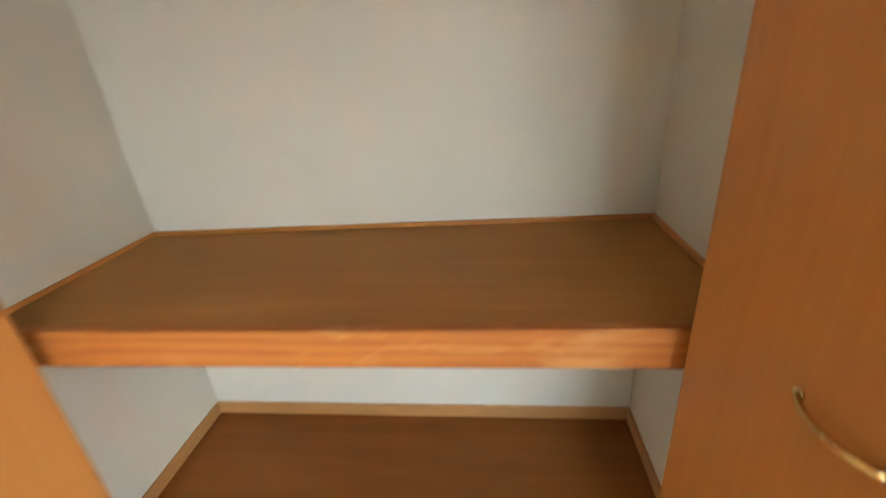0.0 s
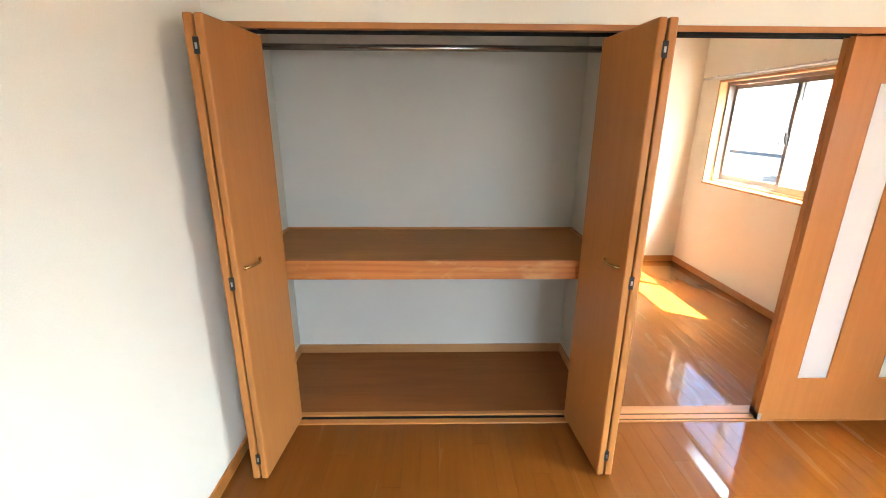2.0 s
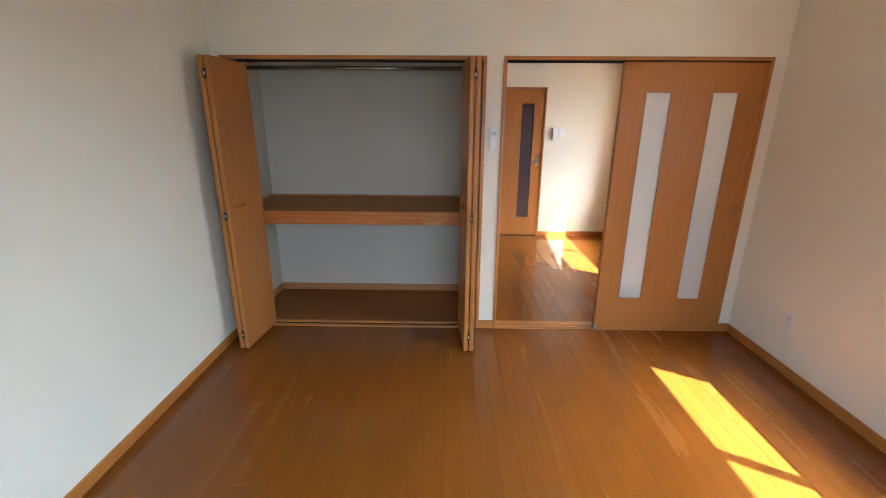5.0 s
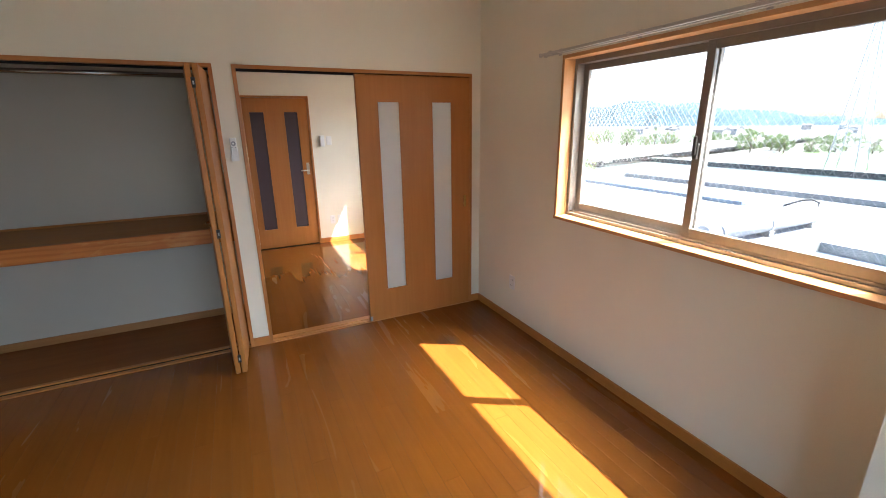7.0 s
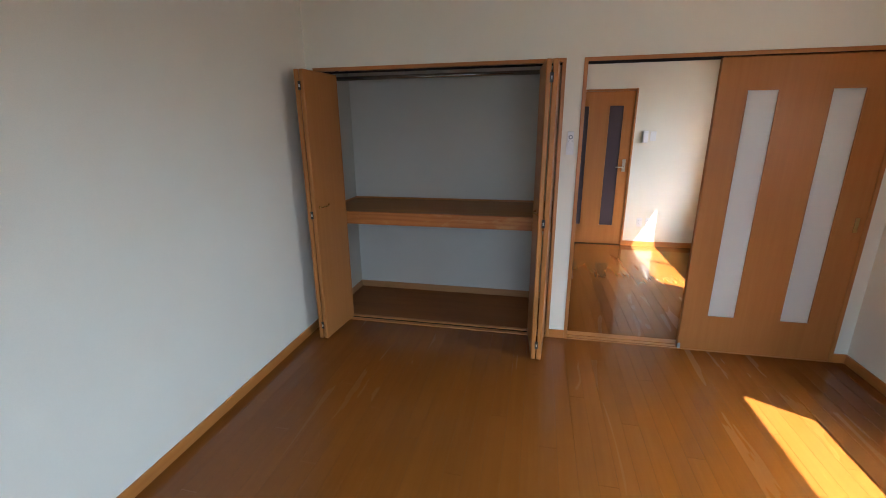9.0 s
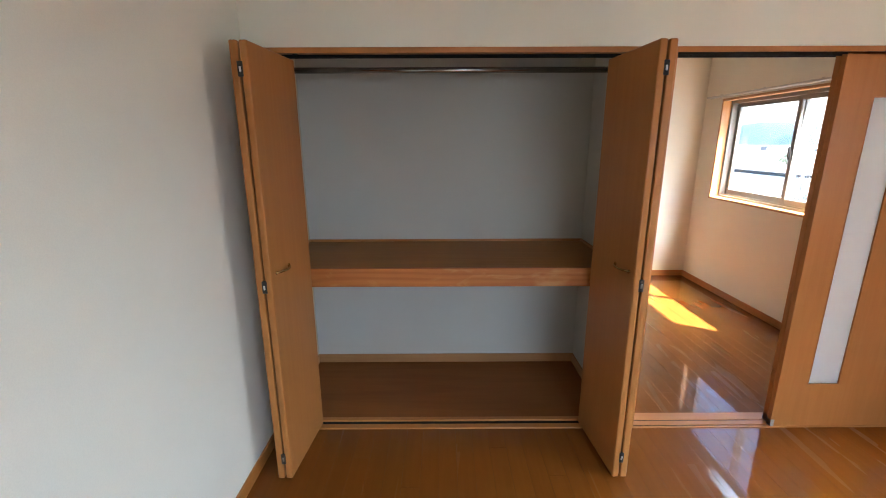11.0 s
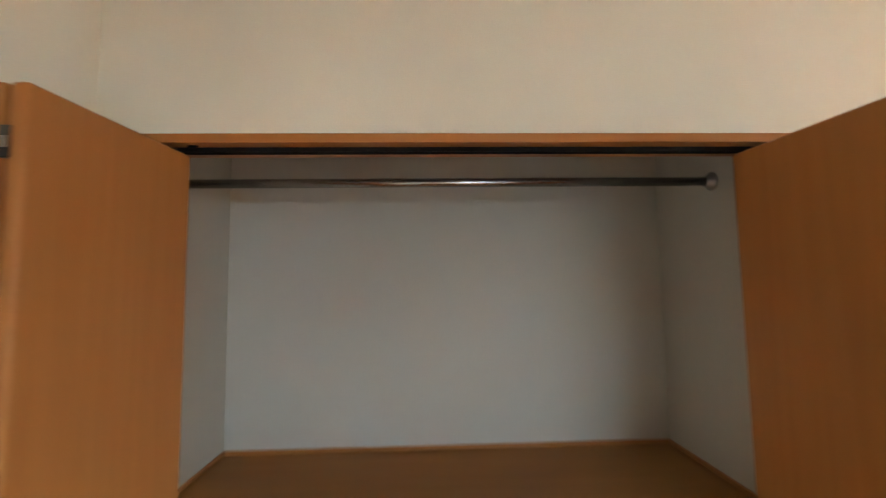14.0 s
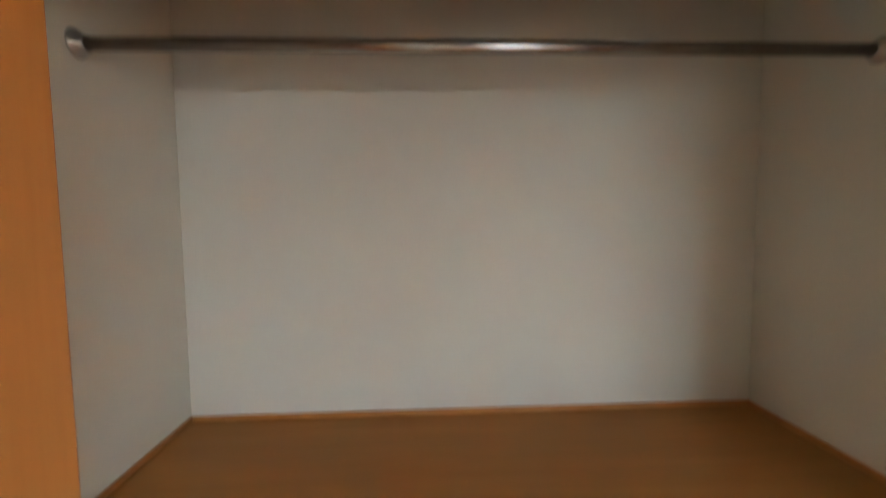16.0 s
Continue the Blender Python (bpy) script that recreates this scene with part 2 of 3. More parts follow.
# ---- plan: closet wall at y 0, room towards -y, second room towards +y ----
XL, XR = 0.07, 3.97            # faces of the west and east walls
YB, YF = -4.15, 2.89           # south wall, far wall of the second room
ZC = 2.72
WT = 0.12                      # thickness of the closet wall
CX0, CX1 = 0.13, 1.96          # closet casing, outside
SX0, SX1 = 2.074, 3.884        # sliding-door casing, outside
HEAD = 2.036                   # top of the casings
CW = 0.025                     # width of a casing
CB = 0.757                     # back of the closet
W1 = (-2.83, -1.035)           # east windows, outside of the casing
W2 = (0.78, 2.572)
WZ0, WZ1 = 1.0, 2.04
EO = 4.15                      # outside face of the east wall

setting("wall_north", join(
    box(XL, CX0, 0, WT, 0, HEAD), box(CX1, SX0, 0, WT, 0, HEAD), box(SX1, XR, 0, WT, 0, HEAD),
    box(XL, XR, 0, WT, HEAD, ZC)), M_WALL, "cream textured wallpaper wall round the closet and sliding door")
setting("wall_west", box(XL - 0.12, XL, YB, CB + 0.1, 0, ZC), M_WALL, "pale textured wallpaper wall beside the closet")
setting("wall_closet_back", box(XL, 2.06, CB, CB + 0.1, 0, ZC), M_WALL_SHADED, "papered wall at the back of the closet, darkened for its shade")
# sheet added to carry the darkened closet tone over the west wall
setting("wall_closet_lining", box(XL, XL + 0.004, WT + 0.005, CB, 0, ZC), M_WALL_SHADED, "thin paper sheet added on the closet end wall, darkened for shade")
setting("wall_closet_side", box(1.975, SX0 - 0.002, WT, CB, 0, ZC), M_WALL_SHADED, "papered partition at the closet's end, darkened for its shade")


def east_wall():
    pieces = [box(XR, EO, YB, YF, 0, WZ0), box(XR, EO, YB, YF, WZ1, ZC)]
    for a, b in ((YB, W1[0]), (W1[1], W2[0]), (W2[1], YF)):
        pieces.append(box(XR, EO, a, b, WZ0, WZ1))
    return join(*pieces)


setting("wall_east", east_wall(), M_WALL, "cream textured wallpaper outer wall with two sliding windows")
FD0, FD1, FDH = 2.15, 3.0, 2.03   # far door casing
setting("wall_far", join(box(-0.6, FD0, YF, YF + 0.12, 0, ZC), box(FD1, EO, YF, YF + 0.12, 0, ZC), box(FD0, FD1, YF, YF + 0.12, FDH, ZC),
        box(FD0, FD1, YF + 0.07, YF + 0.12, 0, FDH)), M_WALL, "cream textured wallpaper wall of the second room")
setting("wall_far_west", join(box(-0.72, -0.6, CB + 0.1, YF + 0.12, 0, ZC), box(-0.6, XL - 0.12, CB, CB + 0.1, 0, ZC)), M_WALL, "plain papered wall closing the second room")
BX0, BX1, BH = 1.35, 3.21, 2.0     # assumed balcony window in the south wall, out of view
setting("wall_south", join(box(XL - 0.12, BX0, YB - 0.12, YB, 0, ZC), box(BX1, EO, YB - 0.12, YB, 0, ZC), box(BX0, BX1, YB - 0.12, YB, BH, ZC)),
        M_WALL, "plain papered wall closing the room, with the assumed balcony window")
setting("wall_pier", box(3.60, XR, YB, -2.93, 0, ZC), M_WALL, "white papered pier beside the window")
setting("ceiling", box(-0.72, EO, YB - 0.12, YF + 0.12, ZC, ZC + 0.1), M_CEIL, "plain white papered ceiling")
FLOOR = setting("floor", box(-0.72, EO, YB - 0.12, YF + 0.12, -0.15, -0.0012), M_JOINT, "glossy orange-brown laminate plank floor")
# ---- casings, sills and baseboards ----
def casing(name, x0, x1, label):
    c = thing(name, ((x0 + x1) / 2, 0, 0), label, "door frame", kind="structure")
    part("jamb", box(x0, x0 + CW, -0.012, WT + 0.004, 0, HEAD - CW, 0.002), M_TRIM_V, c)
    part("jamb", box(x1 - CW, x1, -0.012, WT + 0.004, 0, HEAD - CW, 0.002), M_TRIM_V, c)
    part("head", box(x0, x1, -0.012, WT + 0.004, HEAD - CW, HEAD, 0.002), M_TRIM_X, c)
    return c


cc = casing("trim_closet", CX0, CX1, "honey-brown wooden casing round the closet opening")
part("track", join(box(CX0 + CW, CX1 - CW, 0.028, 0.033, HEAD - CW - 0.012, HEAD - CW), box(CX0 + CW, CX1 - CW, 0.052, 0.057, HEAD - CW - 0.012, HEAD - CW),
     box(CX0 + CW, CX1 - CW, 0.033, 0.052, HEAD - CW - 0.004, HEAD - CW)), M_DARK, cc, "black metal door track")
part("stop", box(0.30, 0.325, 0.008, 0.018, HEAD - CW - 0.006, HEAD - CW, 0.001), M_DARK, cc, "small black stop")
cs = casing("trim_sliding", SX0, SX1, "honey-brown wooden casing round the sliding doors")
part("track", join(*[box(SX0 + CW, SX1 - CW, y, y + 0.004, HEAD - CW - 0.01, HEAD - CW) for y in (-0.009, 0.024, 0.034, 0.07)],
     box(SX0 + CW, SX1 - CW, -0.005, 0.066, HEAD - CW - 0.003, HEAD - CW)), M_DARK, cs, "black metal door track")

part("strike_strip", box(SX0 + CW, SX0 + CW + 0.003, 0.02, 0.034, 1.38, 1.52, 0.001), M_BRASS, cs, "thin brass strike plate")

sill = thing("closet_sill", (1.05, 0, 0), "honey-brown wooden closet sill with a black track slot", "sill", kind="structure")
part("front_strip", box(CX0 + CW, CX1 - CW, -0.012, 0.026, -0.01, 0.008, 0.002), M_TRIM_X, sill)
part("slot", box(CX0 + CW, CX1 - CW, 0.026, 0.056, -0.01, 0.001), M_DARK, sill, "black floor track")
part("rear_strip", box(CX0 + CW, CX1 - CW, 0.056, 0.085, -0.01, 0.012, 0.002), M_TRIM_X, sill)
sill = thing("sliding_sill", (3.0, 0, 0), "honey-brown wooden sill with two floor tracks", "sill", kind="structure")
for y0, y1 in ((-0.012, 0.002), (0.012, 0.048), (0.058, WT + 0.004)):
    part("strip", box(SX0 + CW, SX1 - CW, y0, y1, -0.01, 0.005, 0.0015), M_TRIM_X, sill)
for y in (0.007, 0.053):
    part("groove", box(SX0 + CW, SX1 - CW, y - 0.005, y + 0.005, -0.01, 0.0005), M_DARK, sill, "dark metal floor track")


def base(x0, x1, y0, y1, material, z0=0.0, z1=0.068, label="honey-brown wooden baseboard along the wall"):
    setting("baseboard", box(x0, x1, y0, y1, z0, z1, 0.002), material, label)


base(XL, XL + 0.011, YB, -0.001, M_TRIM_Y)
base(XL + 0.011, CX0, -0.011, 0, M_TRIM_X)
base(CX1, SX0, -0.011, 0, M_TRIM_X)
base(SX1, XR - 0.011, -0.011, 0, M_TRIM_X)
base(XR - 0.011, XR, -2.93, 0, M_TRIM_Y)
base(3.589, 3.60, YB, -2.93, M_TRIM_Y)
base(3.589, XR - 0.011, -2.93, -2.919, M_TRIM_X)
base(XR - 0.011, XR, WT, YF, M_TRIM_Y)
base(FD1, XR - 0.011, YF - 0.011, YF, M_TRIM_X)
base(-0.6, FD0, YF - 0.011, YF, M_TRIM_X)
base(SX0, SX0 + 0.011, WT + 0.006, CB + 0.1, M_TRIM_Y)
base(XL, 1.975, CB - 0.011, CB, M_BASE_C, 0.01, 0.074, "light wooden baseboard inside the closet")
base(XL, XL + 0.011, 0.10, CB - 0.011, M_BASE_C, 0.01, 0.074, "light wooden baseboard inside the closet")
base(1.964, 1.975, WT + 0.006, CB - 0.011, M_BASE_C, 0.01, 0.074, "light wooden baseboard inside the closet")

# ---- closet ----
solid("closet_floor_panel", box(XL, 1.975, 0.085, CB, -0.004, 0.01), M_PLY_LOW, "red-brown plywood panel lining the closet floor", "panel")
SY, SZ = 0.085, 0.938
shelf = thing("closet_shelf", (1.02, 0.4, SZ), "brown plywood closet shelf with a reddish pine front edge", "shelf")
part("board", box(XL, 1.975, SY + 0.03, CB, SZ - 0.03, SZ), M_PLY, shelf, "brown plywood board")
part("front_edge", box(XL, 1.975, SY, SY + 0.0305, SZ - 0.105, SZ + 0.001, 0.004, 3), M_SHELF_EDGE, shelf, "reddish grained pine front edge")
part("batten", box(XL + 0.012, 1.963, CB - 0.012, CB, SZ, SZ + 0.016, 0.002), M_TRIM_X, shelf)
part("batten", box(XL, XL + 0.012, SY + 0.04, CB, SZ, SZ + 0.016, 0.002), M_TRIM_Y, shelf)
part("batten", box(1.963, 1.975, SY + 0.04, CB, SZ, SZ + 0.016, 0.002), M_TRIM_Y, shelf)

RY, RZ = 0.382, 1.996
rod = thing("hanger_rod", (1.02, RY, RZ), "round chrome hanger rod across the closet", "hanger rod")
part("pipe", tube([(XL + 0.01, RY, RZ), (1.965, RY, RZ)], 0.016, 20), M_STEEL, rod)
for x, s in ((XL, 1), (1.975, -1)):
    part("flange", tube([(x, RY, RZ), (x + s * 0.004, RY, RZ), (x + s * 0.009, RY, RZ), (x + s * 0.016, RY, RZ), (x + s * 0.028, RY, RZ)],
         [0.034, 0.034, 0.031, 0.021, 0.019], 24), M_FLANGE, rod, "round chrome end flange")


def bifold(s, cx, label):
    """Folded pair of closet doors; s is 1 at the west end and -1 at the east end, cx the middle of the closet."""
    def at(dx, y, z=0.0):
        return Vector((cx - s * dx, y, z))
    door = thing("bifold_door", at(0.82, -0.19), label, "closet door", "bifold closet doors")
    z0, z1, th, ln = 0.014, 1.988, 0.032, 0.432

    def leaf(a, b):
        d = (b - a).normalized()
        m = Matrix.Translation(a) @ Matrix.Rotation(math.atan2(d.y, d.x), 4, "Z")
        return box(0, ln, -th / 2, th / 2, z0, z1, 0.007, 4, m)
    inner = part("leaf", leaf(at(0.798, -0.397), at(0.762, 0.035)), M_DOOR, door)
    part("leaf", leaf(at(0.8355, -0.397), at(0.866, 0.035)), M_DOOR, door)
    for z in (1.884, 1.0, 0.125):
        c = at(0.8168, -0.391, z)
        h = part("hinge", join(box(c.x - 0.011, c.x + 0.011, c.y - 0.007, c.y + 0.004, z - 0.028, z + 0.028, 0.002),), M_HINGE, door, "small dark steel hinge")
        part("pin", box(c.x - 0.004, c.x + 0.004, c.y - 0.0088, c.y - 0.006, z - 0.011, z + 0.009, 0.001), M_PIN, h)
    f = lambda y: at(0.798 - 0.036 * (y + 0.397) / 0.432 - th / 2, y).x
    pts = []
    for k in range(13):
        u = k / 12
        y = -0.350 + 0.126 * u
        pts.append((f(y) + s * (0.024 * math.sin(math.pi * u) ** 0.6 if 0 < u < 1 else 0.0), y, 1.052))
    part("handle", join(tube(pts, 0.005, 10), *[tube([(f(y) - s * 0.001, y, 1.052), (f(y) + s * 0.004, y, 1.052)], 0.009, 12) for y in (-0.350, -0.224)]),
         M_BRASS, inner, "brass bow handle")


bifold(1, 1.046, "honey-brown laminate bifold closet door, folded open beside the wall")
bifold(-1, 1.046, "honey-brown laminate bifold closet door, folded open beside the pier")


# ---- sliding doors ----
def slotted(parent, x0, x1, y0, y1, z0, z1, slots, zs, glass, glass_label):
    """A flush door leaf with upright glazed slots."""
    cuts = [x0] + [v for s in slots for v in s] + [x1]
    pieces = [box(a, b, y0, y1, zs[0], zs[1]) for a, b in zip(cuts[::2], cuts[1::2])]
    pieces += [box(x0, x1, y0, y1, z0, zs[0]), box(x0, x1, y0, y1, zs[1], z1)]
    leaf = part("panel", join(*pieces), M_DOOR, parent)
    for a, b in slots:
        w = 0.004
        part("bead", join(box(a, a + w, y0 - 0.003, y1 + 0.003, zs[0], zs[1]), box(b - w, b, y0 - 0.003, y1 + 0.003, zs[0], zs[1]),
             box(a + w, b - w, y0 - 0.003, y1 + 0.003, zs[0], zs[0] + w), box(a + w, b - w, y0 - 0.003, y1 + 0.003, zs[1] - w, zs[1])), M_TRIM_V, leaf)
        part("pane", box(a + w, b - w, y0 + 0.007, y0 + 0.011, zs[0] + w, zs[1] - w), glass, leaf, glass_label)


for x0, y0, lab in ((2.892, -0.009, "honey-brown sliding door with two frosted glass strips, slid open"), (2.905, 0.038, "honey-brown sliding door parked behind its twin")):
    d = thing("sliding_door", (3.37, y0, 0), lab, "sliding door", "sliding doors")
    slotted(d, x0, 3.857, y0, y0 + 0.03, 0.008, HEAD - CW - 0.004, ((x0 + 0.163, x0 + 0.341), (x0 + 0.619, x0 + 0.797)), (0.275, 1.812), M_FROST, "frosted glass strip")
    if y0 < 0.05:
        part("finger_pull", join(box(3.80, 3.826, y0 - 0.002, y0 + 0.004, 0.93, 1.03, 0.002), ), M_BRASS, d, "recessed brass finger pull")
        part("guide", box(x0, x0 + 0.02, y0 - 0.002, y0 + 0.032, 0.006, 0.05, 0.002), M_GREYP, d, "grey plastic corner guide")

# ---- second room: hinged door and wall fittings ----
fd = thing("hinged_door", (2.575, YF, 0), "honey-brown hinged door with two smoked glass strips, closed", "door")
part("frame", join(box(FD0, FD0 + 0.025, YF - 0.012, YF + 0.07, 0, FDH - 0.025, 0.002), box(FD1 - 0.025, FD1, YF - 0.012, YF + 0.07, 0, FDH - 0.025, 0.002),
     box(FD0, FD1, YF - 0.012, YF + 0.07, FDH - 0.025, FDH, 0.002)), M_TRIM_V, fd)
slotted(fd, FD0 + 0.027, FD1 - 0.027, YF + 0.004, YF + 0.038, 0.012, FDH - 0.028, ((2.255, 2.43), (2.675, 2.85)), (0.27, 1.83), M_SMOKE, "smoked glass strip")
# black strip standing for the shade in the undercut below the leaf
part("door_gap_shade", box(FD0 + 0.025, FD1 - 0.025, YF + 0.002, YF + 0.04, 0.0, 0.012), M_DARK, fd)
part("lever", join(box(2.895, 2.935, YF - 0.004, YF + 0.005, 1.0, 1.16, 0.003), tube([(2.915, YF, 1.06), (2.915, YF - 0.045, 1.06)], 0.010, 12),
     tube([(2.92, YF - 0.045, 1.06), (2.84, YF - 0.047, 1.06), (2.81, YF - 0.043, 1.06)], 0.008, 10)), M_NICKEL, fd, "nickel lever handle with back plate")
def plate(name, x0, x1, z0, z1, y, depth, label, cat, rockers=0):
    p = thing(name, ((x0 + x1) / 2, y, (z0 + z1) / 2), label, cat)
    part("plate", box(x0, x1, y - depth, y, z0, z1, min(0.004, depth * 0.4)), M_PLASTIC, p)
    for k in range(rockers):
        h = (z1 - z0 - 0.05) / rockers
        part("rocker", box(x0 + 0.016, x1 - 0.016, y - depth - 0.003, y - depth, z0 + 0.025 + k * h + 0.001, z0 + 0.025 + (k + 1) * h - 0.001, 0.001), M_PLASTIC, p)
    return p


ip = plate("intercom", 3.10, 3.165, 1.37, 1.52, YF, 0.028, "small white plastic door intercom on the wall", "intercom")
part("receiver", box(3.104, 3.126, YF - 0.05, YF - 0.028, 1.38, 1.51, 0.005), M_PLASTIC, ip, "white handset")
plate("light_switch", 3.195, 3.265, 1.39, 1.51, YF, 0.009, "white plastic wall switch plate", "switch", 2)
def socket(name, m, label):
    """A wall socket facing -y at the origin."""
    p = thing(name, (0, 0, 0), label, "socket")
    part("plate", box(-0.035, 0.035, -0.008, 0, -0.06, 0.06, 0.003), M_PLASTIC, p)
    for z in (-0.022, 0.022):
        part("outlet", join(box(-0.011, -0.008, -0.0095, -0.008, z - 0.005, z + 0.005), box(0.008, 0.011, -0.0095, -0.008, z - 0.005, z + 0.005)), M_DARK, p)
    p.matrix_basis = m
    return p


socket("wall_socket", pose(3.19, YF, 0.33), "white plastic wall socket near the floor")
socket("wall_socket", pose(XR, -0.555, 0.36, 0, 0, -90), "white plastic wall socket below the window")
socket("aerial_socket", pose(3.30, YF, 0.33), "white plastic aerial socket beside the power socket")

rc = thing("wall_remote", (2.02, 0, 1.49), "white air-conditioner remote in a wall holder", "remote control")
part("holder", join(box(1.995, 2.045, -0.012, 0, 1.415, 1.50, 0.003), box(1.995, 1.999, -0.03, -0.012, 1.415, 1.49), box(2.041, 2.045, -0.03, -0.012, 1.415, 1.49),
     box(1.995, 2.045, -0.03, -0.027, 1.415, 1.46)), M_PLASTIC, rc)
part("body", box(1.999, 2.041, -0.027, -0.012, 1.42, 1.57, 0.004), M_PLASTIC, rc, "white remote body")
part("dial", join(tube([(2.02, -0.027, 1.532), (2.02, -0.0295, 1.532)], 0.015, 20),), M_GREYP, rc, "round grey button")
part("dial_centre", join(tube([(2.02, -0.0295, 1.532), (2.02, -0.0305, 1.532)], 0.007, 16),), M_PLASTIC, rc)
for x in (2.009, 2.031):
    part("button", box(x - 0.004, x + 0.004, -0.0285, -0.027, 1.504, 1.509), M_GREYP, rc)


# ---- east windows ----
def window(name, y0, y1, label, netted=("inner", "outer")):
    w = thing(name, (XR, (y0 + y1) / 2, WZ0), label, "window", kind="structure")
    t = 0.022
    xi, xo = XR - 0.012, 4.045
    part("window_frame", box(xi, xo, y0, y0 + t, WZ0 + t, WZ1 - t, 0.002), M_REVEAL_V, w, "light honey wooden reveal")
    part("window_frame", box(xi, xo, y1 - t, y1, WZ0 + t, WZ1 - t, 0.002), M_REVEAL_V, w, "light honey wooden reveal")
    part("window_head", box(xi, xo, y0, y1, WZ1 - t, WZ1, 0.002), M_REVEAL_Y, w, "light honey wooden reveal")
    part("window_sill", box(xi - 0.006, xo, y0, y1, WZ0, WZ0 + t, 0.003), M_REVEAL_Y, w, "light honey wooden sill")
    a, b, z0, z1 = y0 + t, y1 - t, WZ0 + t, WZ1 - t
    # aluminium outer frame with two running tracks
    part("outer_frame", join(box(4.045, EO + 0.02, y0, a + 0.022, z0 - 0.02, z1 + 0.02), box(4.045, EO + 0.02, b - 0.022, y1, z0 - 0.02, z1 + 0.02),
         box(4.045, EO + 0.02, a + 0.022, b - 0.022, z0 - 0.02, z0 + 0.02), box(4.045, EO + 0.02, a + 0.022, b - 0.022, z1 - 0.03, z1 + 0.02),
         box(4.06, 4.064, a + 0.022, b - 0.022, z0 + 0.02, z0 + 0.034), box(4.1, 4.104, a + 0.022, b - 0.022, z0 + 0.02, z0 + 0.034)), M_SASH, w, "bronze aluminium frame")
    mid = (a + b) / 2
    sash = {}
    for s, sy0, sy1, sx in (("inner", a + 0.02, mid + 0.022, 4.066), ("outer", mid - 0.022, b - 0.02, 4.106)):
        st, zt, zb = 0.042, z1 - 0.024, z0 + 0.022
        f = part("sash", join(box(sx, sx + 0.028, sy0, sy0 + st, zb, zt, 0.003), box(sx, sx + 0.028, sy1 - st, sy1, zb, zt, 0.003),
                 box(sx, sx + 0.028, sy0 + st, sy1 - st, zb, zb + 0.06, 0.003), box(sx, sx + 0.028, sy0 + st, sy1 - st, zt - 0.045, zt, 0.003)), M_SASH, w, s + " bronze aluminium sash")
        g = part("pane", box(sx + 0.011, sx + 0.017, sy0 + st - 0.005, sy1 - st + 0.005, zb + 0.055, zt - 0.04), M_GLASS, f, "clear wired glass")
        g.visible_shadow = False
        if s not in netted:
            continue
        # wire net in the glass
        gy0, gy1, gz0, gz1, px = sy0 + st, sy1 - st, zb + 0.06, zt - 0.045, sx + 0.0102
        net = []
        rise = 1.35
        step = 0.032
        n = int((gy1 - gy0 + (gz1 - gz0) / rise) / step)
        for k in range(n):
            for d in (1, -1):
                c = (gy0 - (gz1 - gz0) / rise + k * step) if d > 0 else (gy0 + k * step)
                u0 = max(gy0, c) if d > 0 else max(gy0, c - (gz1 - gz0) / rise)
                u1 = min(gy1, c + (gz1 - gz0) / rise) if d > 0 else min(gy1, c)
                if u1 - u0 < 0.01:
                    continue
                q = lambda u: gz0 + (u - c) * rise if d > 0 else gz0 + (c - u) * rise
                net.append(((px, u0, q(u0)), (px, u1, q(u1))))
        bm = bmesh.new()
        for p0, p1 in net:
            e = Vector((0, 0.0003, 0.0))
            vs = [bm.verts.new(Vector(p) + o) for p, o in ((p0, -e), (p0, e), (p1, e), (p1, -e))]
            back = [bm.verts.new(v.co + Vector((-0.0006, 0, 0))) for v in vs]
            bm.faces.new(vs)
            bm.faces.new(back[::-1])
            for i in range(4):
                bm.faces.new((vs[i], back[i], back[(i + 1) % 4], vs[(i + 1) % 4]))
        tagged(part("wire_net", bm, M_WIRE, f, "fine crossed wires in the glass"), kind="stuff")
    lk = part("crescent_lock", join(box(4.048, 4.066, mid - 0.012, mid + 0.012, 1.45, 1.53, 0.004), box(4.036, 4.05, mid - 0.008, mid + 0.008, 1.47, 1.56, 0.004)), M_HINGE, w, "dark crescent lock")
    return w


window("window_1", *W1, "sliding bronze aluminium window in a wooden reveal")
window("window_2", *W2, "sliding bronze aluminium window in the second room", ("inner",))


def curtain_rail(y0, y1, z, label):
    c = thing("curtain_rail", (XR, (y0 + y1) / 2, z), label, "curtain rail", "curtain rails")
    for x, dz in ((XR - 0.04, 0.0), (XR - 0.08, 0.0)):
        part("rail", box(x - 0.008, x + 0.008, y0, y1, z - 0.008, z + 0.008, 0.002), M_RAIL, c)
        for y in (y0, y1):
            part("end_cap", box(x - 0.011, x + 0.011, y - 0.006, y + 0.006, z - 0.012, z + 0.011, 0.002), M_RAIL, c)
    n = 4
    for k in range(n):
        y = y0 + 0.1 + (y1 - y0 - 0.2) * k / (n - 1)
        part("bracket", join(box(XR - 0.092, XR, y - 0.008, y + 0.008, z + 0.009, z + 0.013), box(XR - 0.004, XR, y - 0.012, y + 0.012, z - 0.01, z + 0.03)), M_RAIL, c)


curtain_rail(-2.915, -0.90, 2.054, "slim double metal curtain rail above the window")
curtain_rail(0.66, 2.72, 2.062, "slim double metal curtain rail above the second window")

